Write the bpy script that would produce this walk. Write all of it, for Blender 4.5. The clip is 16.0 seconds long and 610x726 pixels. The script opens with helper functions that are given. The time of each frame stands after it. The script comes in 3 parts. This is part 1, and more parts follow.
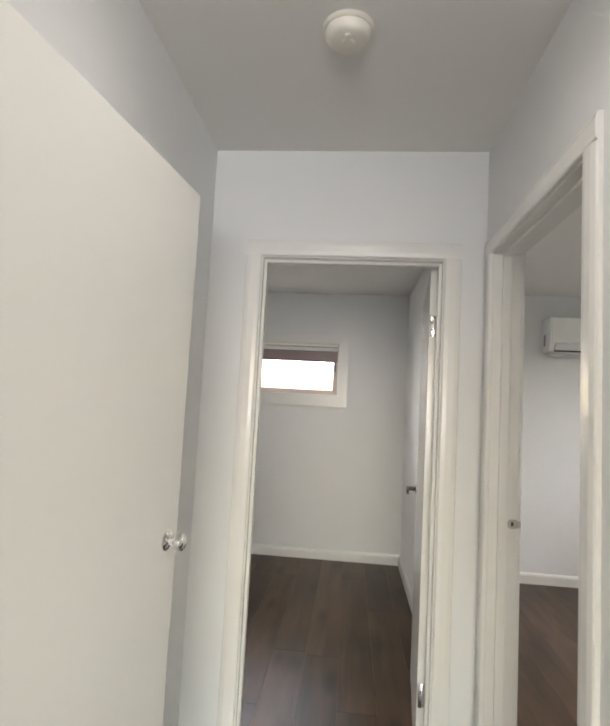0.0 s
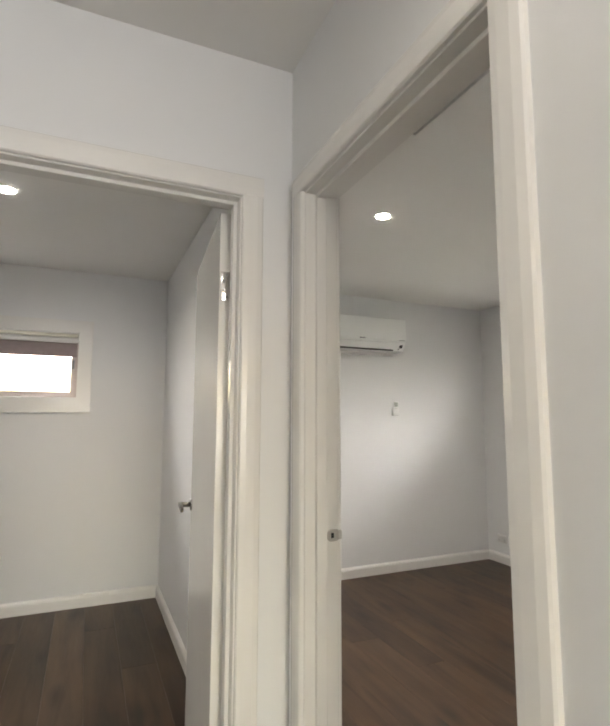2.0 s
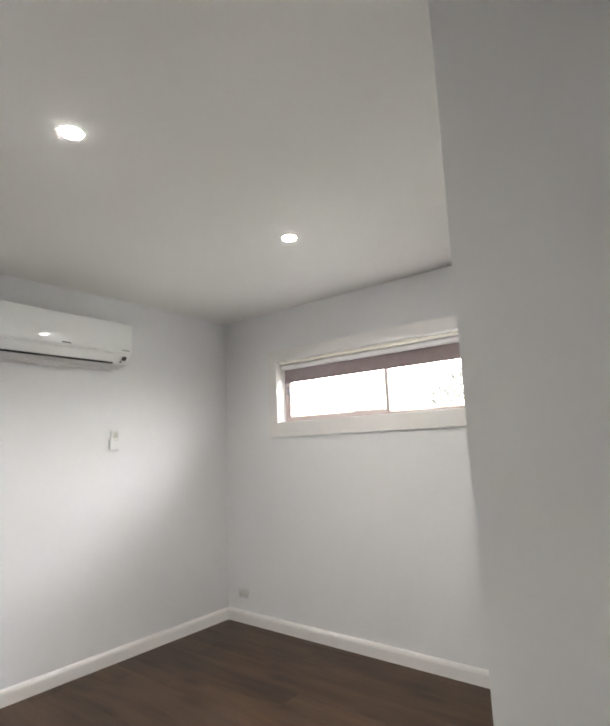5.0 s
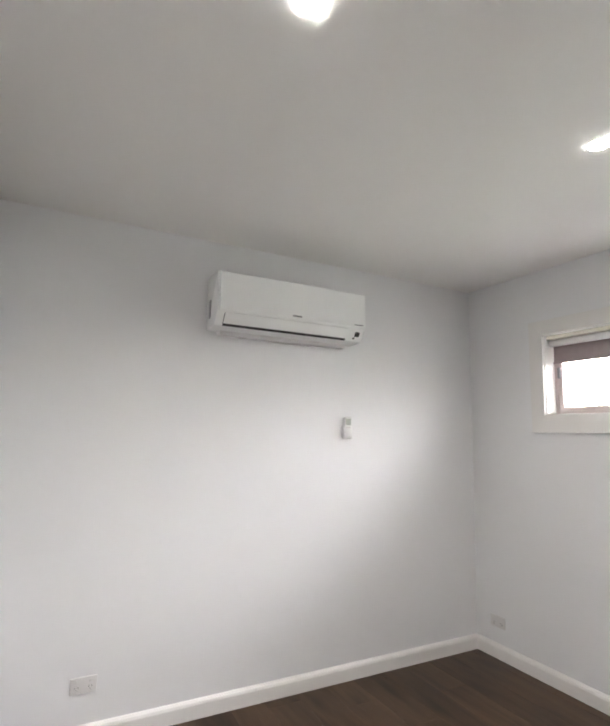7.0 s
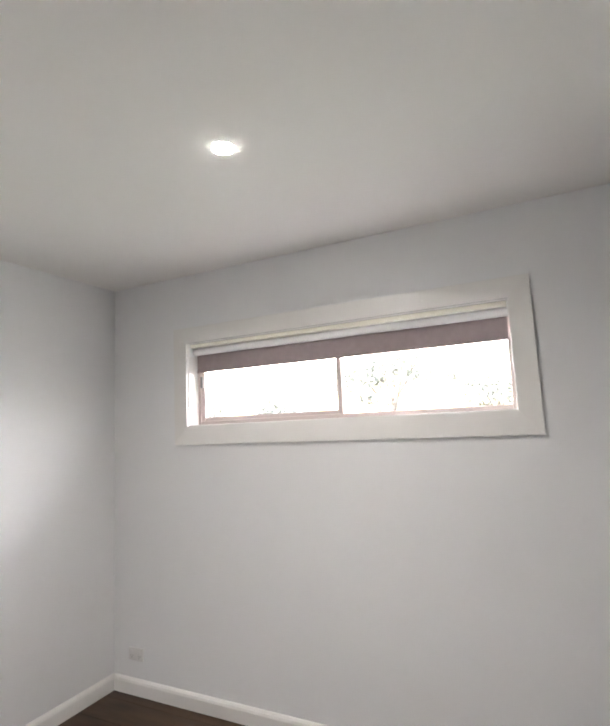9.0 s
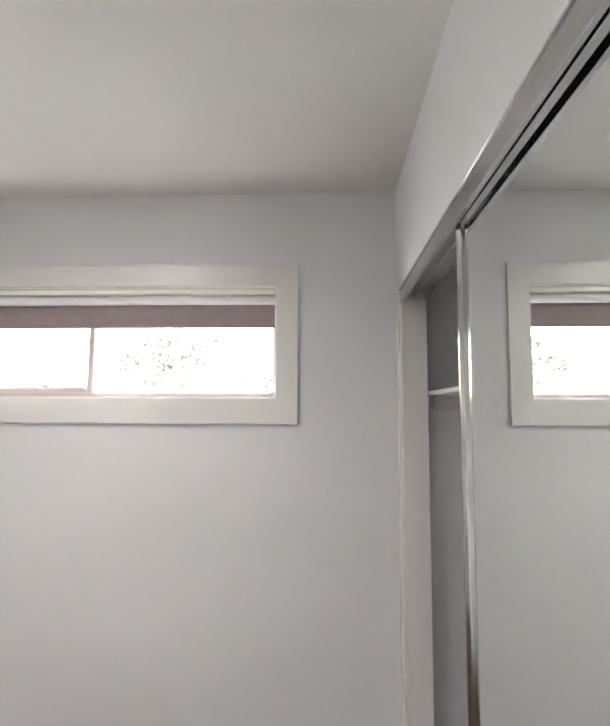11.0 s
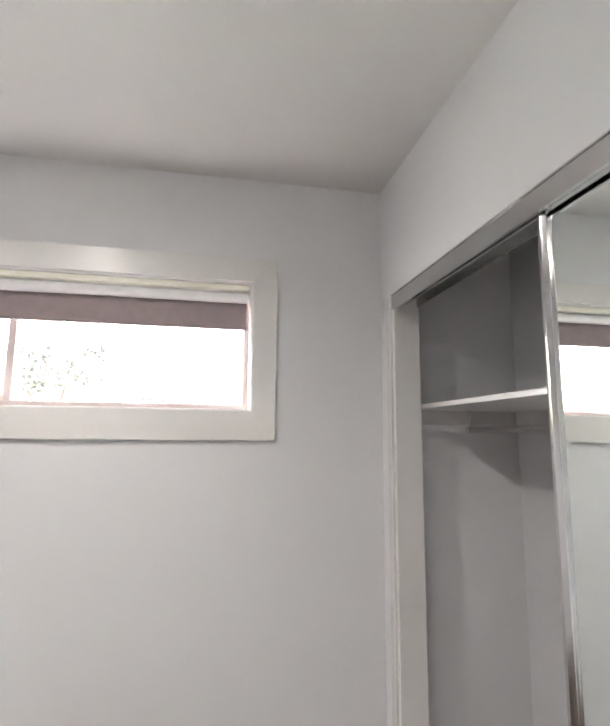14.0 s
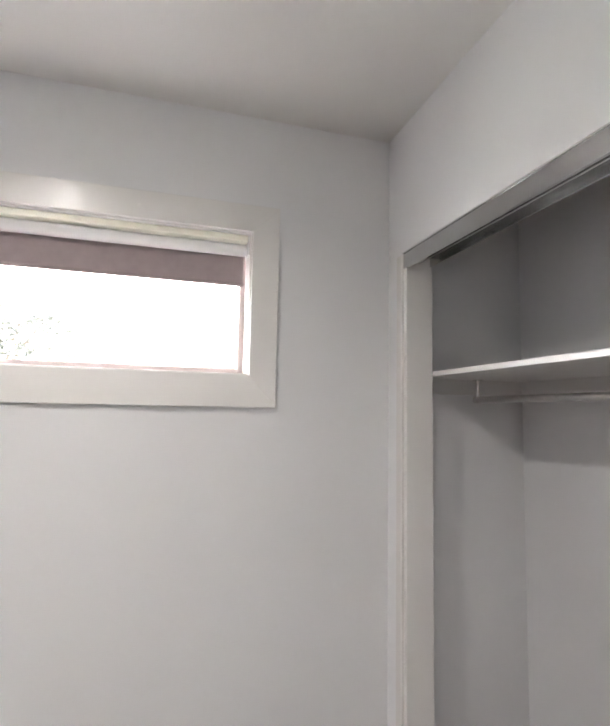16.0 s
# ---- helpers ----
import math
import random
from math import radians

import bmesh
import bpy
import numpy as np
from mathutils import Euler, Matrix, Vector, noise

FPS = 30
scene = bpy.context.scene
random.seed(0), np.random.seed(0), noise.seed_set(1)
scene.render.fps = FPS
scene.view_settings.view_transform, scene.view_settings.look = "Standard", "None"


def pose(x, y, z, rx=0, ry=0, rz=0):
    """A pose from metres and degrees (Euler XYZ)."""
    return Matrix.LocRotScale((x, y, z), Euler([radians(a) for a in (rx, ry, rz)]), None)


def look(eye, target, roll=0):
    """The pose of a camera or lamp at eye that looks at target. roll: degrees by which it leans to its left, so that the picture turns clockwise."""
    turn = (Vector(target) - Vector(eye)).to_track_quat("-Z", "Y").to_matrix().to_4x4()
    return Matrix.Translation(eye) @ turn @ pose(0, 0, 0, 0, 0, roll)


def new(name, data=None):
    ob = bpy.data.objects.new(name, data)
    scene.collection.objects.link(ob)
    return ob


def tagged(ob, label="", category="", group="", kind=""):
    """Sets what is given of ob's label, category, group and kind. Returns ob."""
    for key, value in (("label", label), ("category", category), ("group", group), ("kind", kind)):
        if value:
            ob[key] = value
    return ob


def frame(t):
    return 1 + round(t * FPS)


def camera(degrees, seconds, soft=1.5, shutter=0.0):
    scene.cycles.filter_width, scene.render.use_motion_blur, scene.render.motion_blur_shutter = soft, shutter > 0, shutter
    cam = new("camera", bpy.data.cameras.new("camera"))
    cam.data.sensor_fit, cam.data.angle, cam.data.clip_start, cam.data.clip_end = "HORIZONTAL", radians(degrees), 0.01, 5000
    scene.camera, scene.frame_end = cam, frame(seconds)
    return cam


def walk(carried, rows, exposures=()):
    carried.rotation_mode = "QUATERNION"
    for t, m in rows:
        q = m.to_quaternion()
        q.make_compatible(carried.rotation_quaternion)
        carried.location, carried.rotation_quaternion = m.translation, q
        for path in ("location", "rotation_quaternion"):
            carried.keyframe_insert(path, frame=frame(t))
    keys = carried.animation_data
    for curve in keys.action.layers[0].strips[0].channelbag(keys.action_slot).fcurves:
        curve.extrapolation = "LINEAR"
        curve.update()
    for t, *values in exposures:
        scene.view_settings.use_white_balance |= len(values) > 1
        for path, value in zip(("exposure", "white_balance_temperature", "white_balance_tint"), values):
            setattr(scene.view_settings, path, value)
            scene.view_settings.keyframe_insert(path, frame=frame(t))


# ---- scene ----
# A hallway with three doors, a small room ahead and an empty bedroom beside it.
# Hall: end wall at y = 0. Bedroom: x 1.60 to 4.67. Metres, z up.

# ---- camera ----
cam = camera(63.23, 16.0, soft=2.5)
PATH = [
    # seconds, x, y, z, heading, pitch, roll
    (0.0, 0.978, -2.016, 1.451, -5.41, 4.50, 3.04),
    (0.5, 1.003, -1.862, 1.455, -1.02, 4.70, 3.87),
    (1.0, 1.009, -1.676, 1.420, 4.69, 4.59, 5.00),
    (1.5, 0.942, -1.523, 1.400, 16.00, 5.33, 1.79),
    (2.0, 0.930, -1.412, 1.378, 23.63, 6.41, 0.16),
    (2.5, 0.999, -1.246, 1.379, 29.31, 9.95, -0.07),
    (3.0, 1.103, -1.076, 1.361, 37.38, 10.84, -0.46),
    (3.5, 1.213, -0.932, 1.353, 47.87, 10.88, -2.10),
    (3.7, 1.243, -0.891, 1.356, 51.04, 10.33, -1.78),
    (5.8, 1.826, -0.488, 1.385, 51.62, 9.46, -2.03),
    (6.0, 1.834, -0.382, 1.387, 46.78, 10.17, -1.46),
    (6.5, 1.870, -0.257, 1.398, 34.11, 10.11, 0.50),
    (7.0, 1.893, -0.117, 1.442, 27.58, 7.95, 1.21),
    (7.5, 1.939, -0.040, 1.478, 27.59, 7.69, 1.88),
    (8.0, 1.989, 0.055, 1.447, 37.16, 8.80, 1.07),
    (8.5, 2.144, -0.010, 1.410, 49.89, 10.35, 0.48),
    (9.0, 2.299, -0.041, 1.558, 63.68, 7.10, -2.62),
    (9.5, 2.383, -0.097, 1.648, 73.90, 4.60, -0.93),
    (10.0, 2.424, -0.149, 1.600, 81.07, 5.47, 0.16),
    (12.3, 2.631, 0.013, 1.513, 90.08, 5.95, 0.40),
    (12.5, 2.655, 0.052, 1.510, 90.71, 6.82, 0.59),
    (13.0, 2.729, 0.147, 1.508, 95.06, 7.41, 0.57),
    (13.5, 2.748, 0.233, 1.505, 98.61, 7.66, 0.62),
    (14.0, 2.779, 0.253, 1.491, 100.97, 8.28, 0.50),
    (14.5, 2.885, 0.314, 1.465, 104.98, 11.06, 0.93),
    (15.0, 2.955, 0.319, 1.458, 107.23, 11.13, 1.94),
    (15.5, 3.015, 0.363, 1.474, 109.44, 6.82, 1.70),
    (16.0, 2.988, 0.389, 1.461, 106.38, 5.55, 1.14),
]


def aim(x, y, z, heading, pitch, roll):
    a, b = radians(heading), radians(pitch)
    way = Vector((math.sin(a) * math.cos(b), math.cos(a) * math.cos(b), math.sin(b)))
    eye = Vector((x, y, z))
    return look(eye, eye + way, roll)


STOPS = 4.12
walk(cam, [(t, aim(*r)) for t, *r in PATH], exposures=(
    (0.0, STOPS - 0.38, 6780, 12), (1.5, STOPS - 0.31, 7150, 12), (2.5, STOPS - 0.29, 6850, 12), (3.7, STOPS - 0.18, 6750, 12),
    (5.8, STOPS + 0.05, 6500, 14), (9.0, STOPS + 0.08, 6530, 15), (13.0, STOPS + 0.17, 6520, 16), (16.0, STOPS + 0.21, 6520, 16)))

# ---- plan ----
H = 2.513                      # ceiling
XL, XR = 0.36, 1.50            # hall walls
X3, XW = 1.60, 4.673           # bedroom, west and east faces
Y2, Y3 = 2.742, 2.546          # far walls of the small room and of the bedroom
YB, YS = -0.433, -1.03         # wardrobe front and back
DH = 2.05                      # door head
D1 = (0.589, 1.330)            # end door, x
D2 = (-0.858, -0.115)          # bedroom door, y
D3 = (-2.385, -1.505)          # hall side door, y
W3 = (0.091, 1.937, 1.574, 2.089)   # bedroom window: y, y, z, z
W2 = (-0.85, 0.859, 1.522, 2.032)   # small room window: x, x, z, z
WD = (2.72, 4.549, 2.022)      # wardrobe opening

# ---- light ----
world = bpy.data.worlds.new("sky")
scene.world = world
world.use_nodes = True
sky = world.node_tree.nodes.new("ShaderNodeTexSky")
sky.sky_type = "NISHITA"
sky.sun_disc = False
sky.sun_elevation = radians(60)
sky.sun_rotation = radians(218)
sky.dust_density = 2.0
sky.air_density = 2.0
sky.ozone_density = 0.6
world.node_tree.links.new(sky.outputs[0], world.node_tree.nodes["Background"].inputs[0])
world.node_tree.nodes["Background"].inputs[1].default_value = 0.15

sun = new("sun", bpy.data.lights.new("sun", "SUN"))
sun.data.energy, sun.data.angle, sun.data.color = 1.5, radians(12), (1.0, 0.96, 0.9)
sun.matrix_world = look((-8, -10, 22), (0, 0, 0))


def window_light(eye, way, width, height, watts, spread=160, rgb=(1.0, 0.98, 0.98)):
    """Area lamp added outside a window in place of daylight: the sky's under the eave, or what the grass throws back
    up.
    """
    lamp = bpy.data.lights.new("window_light", "AREA")
    lamp.shape, lamp.size, lamp.size_y, lamp.energy, lamp.color, lamp.spread = "RECTANGLE", width, height, watts, rgb, radians(spread)
    ob = new("window_light", lamp)
    ob.matrix_world = look(eye, Vector(eye) + Vector(way))
    return ob


GRASS_BOUNCE = (0.93, 1.0, 0.86)
window_light((XW + 0.90, 1.014, 2.23), (-1, 0, -0.35), 4.0, 0.50, 9.4)
# low lamp added for light off the grass, lifts the bedroom ceiling
window_light((XW + 0.90, 1.014, 1.30), (-1, 0, 0.45), 4.0, 0.50, 1.5, 160, GRASS_BOUNCE)
window_light((0.005, Y2 + 0.60, 2.00), (0, -1, -0.45), 3.2, 0.40, 3.5)
# added lamp at the unseen living room opening, brightens the hall from behind
window_light((1.7, -6.05, 1.35), (-0.10, 1, -0.05), 2.8, 1.2, 6.8, 150, (0.98, 0.985, 1.0))

DOWNLIGHTS = [(2.406, 0.870, 0.62), (3.620, 0.888, 0.62), (0.51, 1.36, 0.55), (0.95, -1.20, 0.12)]


# ---- materials ----
def mat(name, rgb, rough=0.5, metal=0.0, spec=0.5):
    m = bpy.data.materials.new(name)
    m.use_nodes = True
    b = m.node_tree.nodes["Principled BSDF"]
    b.inputs["Base Color"].default_value = (*rgb, 1)
    b.inputs["Roughness"].default_value = rough
    b.inputs["Metallic"].default_value = metal
    b.inputs["Specular IOR Level"].default_value = spec
    return m


def node(m, kind, **inputs):
    n = m.node_tree.nodes.new(kind)
    for k, v in inputs.items():
        n.inputs[k.replace("_", " ")].default_value = v
    return n


def link(m, a, b):
    m.node_tree.links.new(a, b)


def vary(m, rgb, amount, scale, bump_scale, bump, detail=3.0):
    """Broad mottling of the colour and a fine relief, in real size."""
    b = m.node_tree.nodes["Principled BSDF"]
    geo = node(m, "ShaderNodeNewGeometry")
    n1 = node(m, "ShaderNodeTexNoise", Scale=scale, Detail=detail)
    link(m, geo.outputs["Position"], n1.inputs["Vector"])
    ramp = node(m, "ShaderNodeValToRGB")
    ramp.color_ramp.elements[0].position, ramp.color_ramp.elements[1].position = 0.3, 0.7
    ramp.color_ramp.elements[0].color = (*[c * (1 - amount) for c in rgb], 1)
    ramp.color_ramp.elements[1].color = (*[min(1, c * (1 + amount)) for c in rgb], 1)
    link(m, n1.outputs["Fac"], ramp.inputs["Fac"])
    link(m, ramp.outputs["Color"], b.inputs["Base Color"])
    n2 = node(m, "ShaderNodeTexNoise", Scale=bump_scale, Detail=2.0)
    link(m, geo.outputs["Position"], n2.inputs["Vector"])
    bp = node(m, "ShaderNodeBump", Strength=bump, Distance=0.001)
    link(m, n2.outputs["Fac"], bp.inputs["Height"])
    link(m, bp.outputs["Normal"], b.inputs["Normal"])
    r0 = b.inputs["Roughness"].default_value
    mr = node(m, "ShaderNodeMapRange", To_Min=r0 * 0.88, To_Max=min(1, r0 * 1.12))
    link(m, n1.outputs["Fac"], mr.inputs["Value"])
    link(m, mr.outputs["Result"], b.inputs["Roughness"])
    return m


WALL = vary(mat("wall_paint", (0.765, 0.77, 0.777), 0.5, spec=0.35), (0.765, 0.77, 0.777), 0.015, 1.3, 260, 0.12)
CEIL = vary(mat("ceiling_paint", (0.79, 0.78, 0.76), 0.85, spec=0.2), (0.79, 0.78, 0.76), 0.015, 1.1, 240, 0.08)
TRIM = vary(mat("trim_enamel", (0.80, 0.788, 0.765), 0.26), (0.80, 0.788, 0.765), 0.012, 3.0, 90, 0.05)
LEAF = vary(mat("door_enamel", (0.79, 0.78, 0.75), 0.2), (0.79, 0.78, 0.75), 0.012, 2.0, 120, 0.08)
CHROME = vary(mat("chrome", (0.72, 0.71, 0.70), 0.12, 1.0), (0.72, 0.71, 0.70), 0.05, 30, 200, 0.02)
STEEL = vary(mat("brushed_steel", (0.52, 0.50, 0.48), 0.32, 1.0), (0.52, 0.50, 0.48), 0.08, 40, 300, 0.05)
ALU = vary(mat("bright_aluminium", (0.60, 0.60, 0.60), 0.14, 1.0), (0.60, 0.60, 0.60), 0.04, 12, 150, 0.04)
FRAME = vary(mat("window_frame_coat", (0.55, 0.47, 0.45), 0.4), (0.55, 0.47, 0.45), 0.03, 8, 200, 0.05)
AC_GLOSS = vary(mat("gloss_plastic", (0.87, 0.885, 0.88), 0.05), (0.87, 0.885, 0.88), 0.008, 6, 150, 0.01)
PLASTIC = vary(mat("white_plastic", (0.85, 0.86, 0.855), 0.2), (0.85, 0.86, 0.855), 0.01, 6, 150, 0.02)
SWITCH = vary(mat("outlet_plastic", (0.68, 0.67, 0.66), 0.35), (0.68, 0.67, 0.66), 0.01, 20, 300, 0.02)
CREAM = vary(mat("detector_plastic", (0.78, 0.75, 0.68), 0.4), (0.78, 0.75, 0.68), 0.02, 20, 200, 0.03)
NICKEL = vary(mat("dark_nickel", (0.10, 0.092, 0.085), 0.28, 1.0), (0.10, 0.092, 0.085), 0.06, 30, 200, 0.02)
DARK = mat("black_plastic", (0.012, 0.012, 0.014), 0.3)
GREY = mat("grey_print", (0.22, 0.22, 0.23), 0.5)
SCREEN = mat("grey_display", (0.46, 0.49, 0.46), 0.15)
MELAMINE = vary(mat("white_melamine", (0.76, 0.75, 0.73), 0.4), (0.76, 0.75, 0.73), 0.01, 10, 300, 0.03)
MIRROR = mat("mirror_glass", (0.86, 0.90, 0.88), 0.015, 1.0)

FABRIC = vary(mat("blind_fabric", (0.34, 0.28, 0.285), 0.8, spec=0.2), (0.34, 0.28, 0.285), 0.05, 30, 900, 0.3)
FABRIC_BACK = vary(mat("blind_backing", (0.75, 0.74, 0.74), 0.7, spec=0.2), (0.75, 0.74, 0.74), 0.02, 30, 900, 0.2)

HEADRAIL = vary(mat("cream_coat", (0.86, 0.84, 0.73), 0.35), (0.86, 0.84, 0.73), 0.01, 20, 200, 0.02)
GLASS = mat("window_glass", (1, 1, 1), 0.0)
GLASS.node_tree.nodes["Principled BSDF"].inputs["Transmission Weight"].default_value = 1.0
GLASS.node_tree.nodes["Principled BSDF"].inputs["IOR"].default_value = 1.45

GLOW = mat("lamp_diffuser", (0.9, 0.9, 0.9), 0.5)
GLOW.node_tree.nodes["Principled BSDF"].inputs["Emission Color"].default_value = (1.0, 0.97, 0.90, 1)
GLOW.node_tree.nodes["Principled BSDF"].inputs["Emission Strength"].default_value = 11.0


def oak():
    m = mat("smoked_oak", (0.1, 0.06, 0.04), 0.4, spec=0.3)
    b = m.node_tree.nodes["Principled BSDF"]
    tc = node(m, "ShaderNodeTexCoord")
    info = node(m, "ShaderNodeObjectInfo")
    shift = node(m, "ShaderNodeVectorMath")
    shift.operation = "MULTIPLY_ADD"
    geo = node(m, "ShaderNodeNewGeometry")
    comb = node(m, "ShaderNodeCombineXYZ")
    mul = node(m, "ShaderNodeMath")
    mul.operation = "MULTIPLY"
    mul.inputs[1].default_value = 37.0
    link(m, info.outputs["Random"], mul.inputs[0])
    for k in range(3):
        link(m, mul.outputs[0], comb.inputs[k])
    shift.inputs[1].default_value = (11.0, 1.1, 1.0)
    link(m, geo.outputs["Position"], shift.inputs[0])
    link(m, comb.outputs[0], shift.inputs[2])
    grain = node(m, "ShaderNodeTexNoise", Scale=1.0, Detail=3.5, Roughness=0.5, Distortion=0.9)
    link(m, shift.outputs[0], grain.inputs["Vector"])
    fine = node(m, "ShaderNodeTexNoise", Scale=9.0, Detail=4.0, Roughness=0.6)
    link(m, shift.outputs[0], fine.inputs["Vector"])
    # broad patches and sparse knots, less stretched than the grain
    shift2 = node(m, "ShaderNodeVectorMath")
    shift2.operation = "MULTIPLY_ADD"
    shift2.inputs[1].default_value = (5.0, 1.6, 1.0)
    link(m, geo.outputs["Position"], shift2.inputs[0])
    link(m, comb.outputs[0], shift2.inputs[2])
    broad = node(m, "ShaderNodeTexNoise", Scale=1.0, Detail=2.0)
    link(m, shift2.outputs[0], broad.inputs["Vector"])
    knot = node(m, "ShaderNodeTexVoronoi", Scale=0.8)
    knot.voronoi_dimensions = "2D"
    link(m, shift2.outputs[0], knot.inputs["Vector"])
    kr = node(m, "ShaderNodeMapRange", From_Min=0.03, From_Max=0.20, To_Min=0.35, To_Max=1.0)
    link(m, knot.outputs["Distance"], kr.inputs["Value"])
    ramp = node(m, "ShaderNodeValToRGB")
    ramp.color_ramp.elements[0].position, ramp.color_ramp.elements[1].position = 0.30, 0.72
    ramp.color_ramp.elements[0].color = (0.016, 0.0082, 0.0042, 1)
    ramp.color_ramp.elements[1].color = (0.118, 0.066, 0.035, 1)
    mixv = node(m, "ShaderNodeMath")
    mixv.operation = "MULTIPLY_ADD"
    mixv.inputs[1].default_value = 0.55
    half = node(m, "ShaderNodeMath")
    half.operation = "MULTIPLY"
    half.inputs[1].default_value = 0.45
    link(m, broad.outputs["Fac"], half.inputs[0])
    link(m, grain.outputs["Fac"], mixv.inputs[0])
    link(m, half.outputs[0], mixv.inputs[2])
    link(m, mixv.outputs[0], ramp.inputs["Fac"])
    hsv = node(m, "ShaderNodeHueSaturation")
    vmr = node(m, "ShaderNodeMapRange", To_Min=0.68, To_Max=1.16)
    link(m, info.outputs["Random"], vmr.inputs["Value"])
    vm2 = node(m, "ShaderNodeMath")
    vm2.operation = "MULTIPLY"
    link(m, vmr.outputs["Result"], vm2.inputs[0])
    link(m, kr.outputs["Result"], vm2.inputs[1])
    link(m, vm2.outputs[0], hsv.inputs["Value"])
    link(m, ramp.outputs["Color"], hsv.inputs["Color"])
    link(m, hsv.outputs["Color"], b.inputs["Base Color"])
    rr = node(m, "ShaderNodeMapRange", To_Min=0.28, To_Max=0.42)
    link(m, fine.outputs["Fac"], rr.inputs["Value"])
    link(m, rr.outputs["Result"], b.inputs["Roughness"])
    bp = node(m, "ShaderNodeBump", Strength=0.12, Distance=0.001)
    link(m, fine.outputs["Fac"], bp.inputs["Height"])
    link(m, bp.outputs["Normal"], b.inputs["Normal"])
    return m


OAK = oak()
GROUND = vary(mat("dry_grass", (0.10, 0.10, 0.092), 0.95, spec=0.1), (0.10, 0.10, 0.092), 0.3, 0.5, 6, 0.5)
BRICK = vary(mat("outer_cladding", (0.55, 0.53, 0.50), 0.8), (0.55, 0.53, 0.50), 0.05, 2, 40, 0.2)
BARK = vary(mat("bark", (0.22, 0.18, 0.15), 0.9), (0.22, 0.18, 0.15), 0.25, 8, 40, 0.5)
LEAVES = vary(mat("gum_leaves", (0.19, 0.195, 0.17), 0.6), (0.19, 0.195, 0.17), 0.3, 2.5, 30, 0.2)


# ---- mesh helpers ----
def add_box(bm, lo, hi, bevel=0.0, seg=1):
    x0, y0, z0 = lo
    x1, y1, z1 = hi
    m = Matrix.LocRotScale(((x0 + x1) / 2, (y0 + y1) / 2, (z0 + z1) / 2), None, (x1 - x0, y1 - y0, z1 - z0))
    r = bmesh.ops.create_cube(bm, size=1.0, matrix=m)
    if bevel:
        edges = list({e for v in r["verts"] for e in v.link_edges})
        bmesh.ops.bevel(bm, geom=edges, offset=bevel, segments=seg, affect="EDGES", profile=0.5)


def box(lo, hi, bevel=0.0, seg=1):
    bm = bmesh.new()
    add_box(bm, lo, hi, bevel, seg)
    return bm


def add_prism(bm, pts, a, b, place):
    """A closed outline of 2D points swept from a to b; place turns (u, v, s) into a world point."""
    v0 = [bm.verts.new(place(u, v, a)) for u, v in pts]
    v1 = [bm.verts.new(place(u, v, b)) for u, v in pts]
    n = len(pts)
    for i in range(n):
        bm.faces.new((v0[i], v0[(i + 1) % n], v1[(i + 1) % n], v1[i]))
    bm.faces.new(v0[::-1])
    bm.faces.new(v1)


def prism(pts, a, b, place):
    bm = bmesh.new()
    add_prism(bm, pts, a, b, place)
    bmesh.ops.recalc_face_normals(bm, faces=bm.faces)
    return bm


def add_cyl(bm, p0, p1, r0, r1=None, seg=20, bevel=0.0):
    p0, p1 = Vector(p0), Vector(p1)
    d = p1 - p0
    m = Matrix.Translation((p0 + p1) / 2) @ d.to_track_quat("Z", "Y").to_matrix().to_4x4()
    r = bmesh.ops.create_cone(bm, cap_ends=True, segments=seg, radius1=r0, radius2=r0 if r1 is None else r1, depth=d.length, matrix=m)
    if bevel:
        caps = [f for f in {f for v in r["verts"] for f in v.link_faces} if len(f.verts) == seg]
        bmesh.ops.bevel(bm, geom=list({e for f in caps for e in f.edges}), offset=bevel, segments=2, affect="EDGES", profile=0.5)


def cyl(p0, p1, r0, r1=None, seg=20, bevel=0.0):
    bm = bmesh.new()
    add_cyl(bm, p0, p1, r0, r1, seg, bevel)
    return bm


def add_lathe(bm, profile, place, seg=28):
    """Radius and height pairs turned about an axis; place turns (x, y, h) into a world point."""
    rings = []
    for r, h in profile:
        if r < 1e-6:
            rings.append([bm.verts.new(place(0, 0, h))])
        else:
            rings.append([bm.verts.new(place(r * math.cos(2 * math.pi * i / seg), r * math.sin(2 * math.pi * i / seg), h)) for i in range(seg)])
    for a, b in zip(rings, rings[1:]):
        for i in range(seg):
            j = (i + 1) % seg
            if len(a) == 1:
                bm.faces.new((a[0], b[i], b[j]))
            elif len(b) == 1:
                bm.faces.new((a[i], a[j], b[0]))
            else:
                bm.faces.new((a[i], a[j], b[j], b[i]))
    bmesh.ops.recalc_face_normals(bm, faces=bm.faces)


def lathe(profile, place, seg=28):
    bm = bmesh.new()
    add_lathe(bm, profile, place, seg)
    return bm


def mesh(name, bm, material, smooth=False):
    me = bpy.data.meshes.new(name)
    bm.to_mesh(me)
    bm.free()
    me.materials.append(material)
    if smooth:
        for p in me.polygons:
            p.use_smooth = True
        me.set_sharp_from_angle(angle=radians(35))
    return new(name, me)


def part(name, bm, material, parent, label="", smooth=False):
    ob = mesh(name, bm, material, smooth)
    ob.parent = parent
    if label:
        ob["label"] = label
    return ob


def structure(name, bm, material, label, smooth=False):
    return tagged(mesh(name, bm, material, smooth), label, name.split("_")[0], kind="structure")


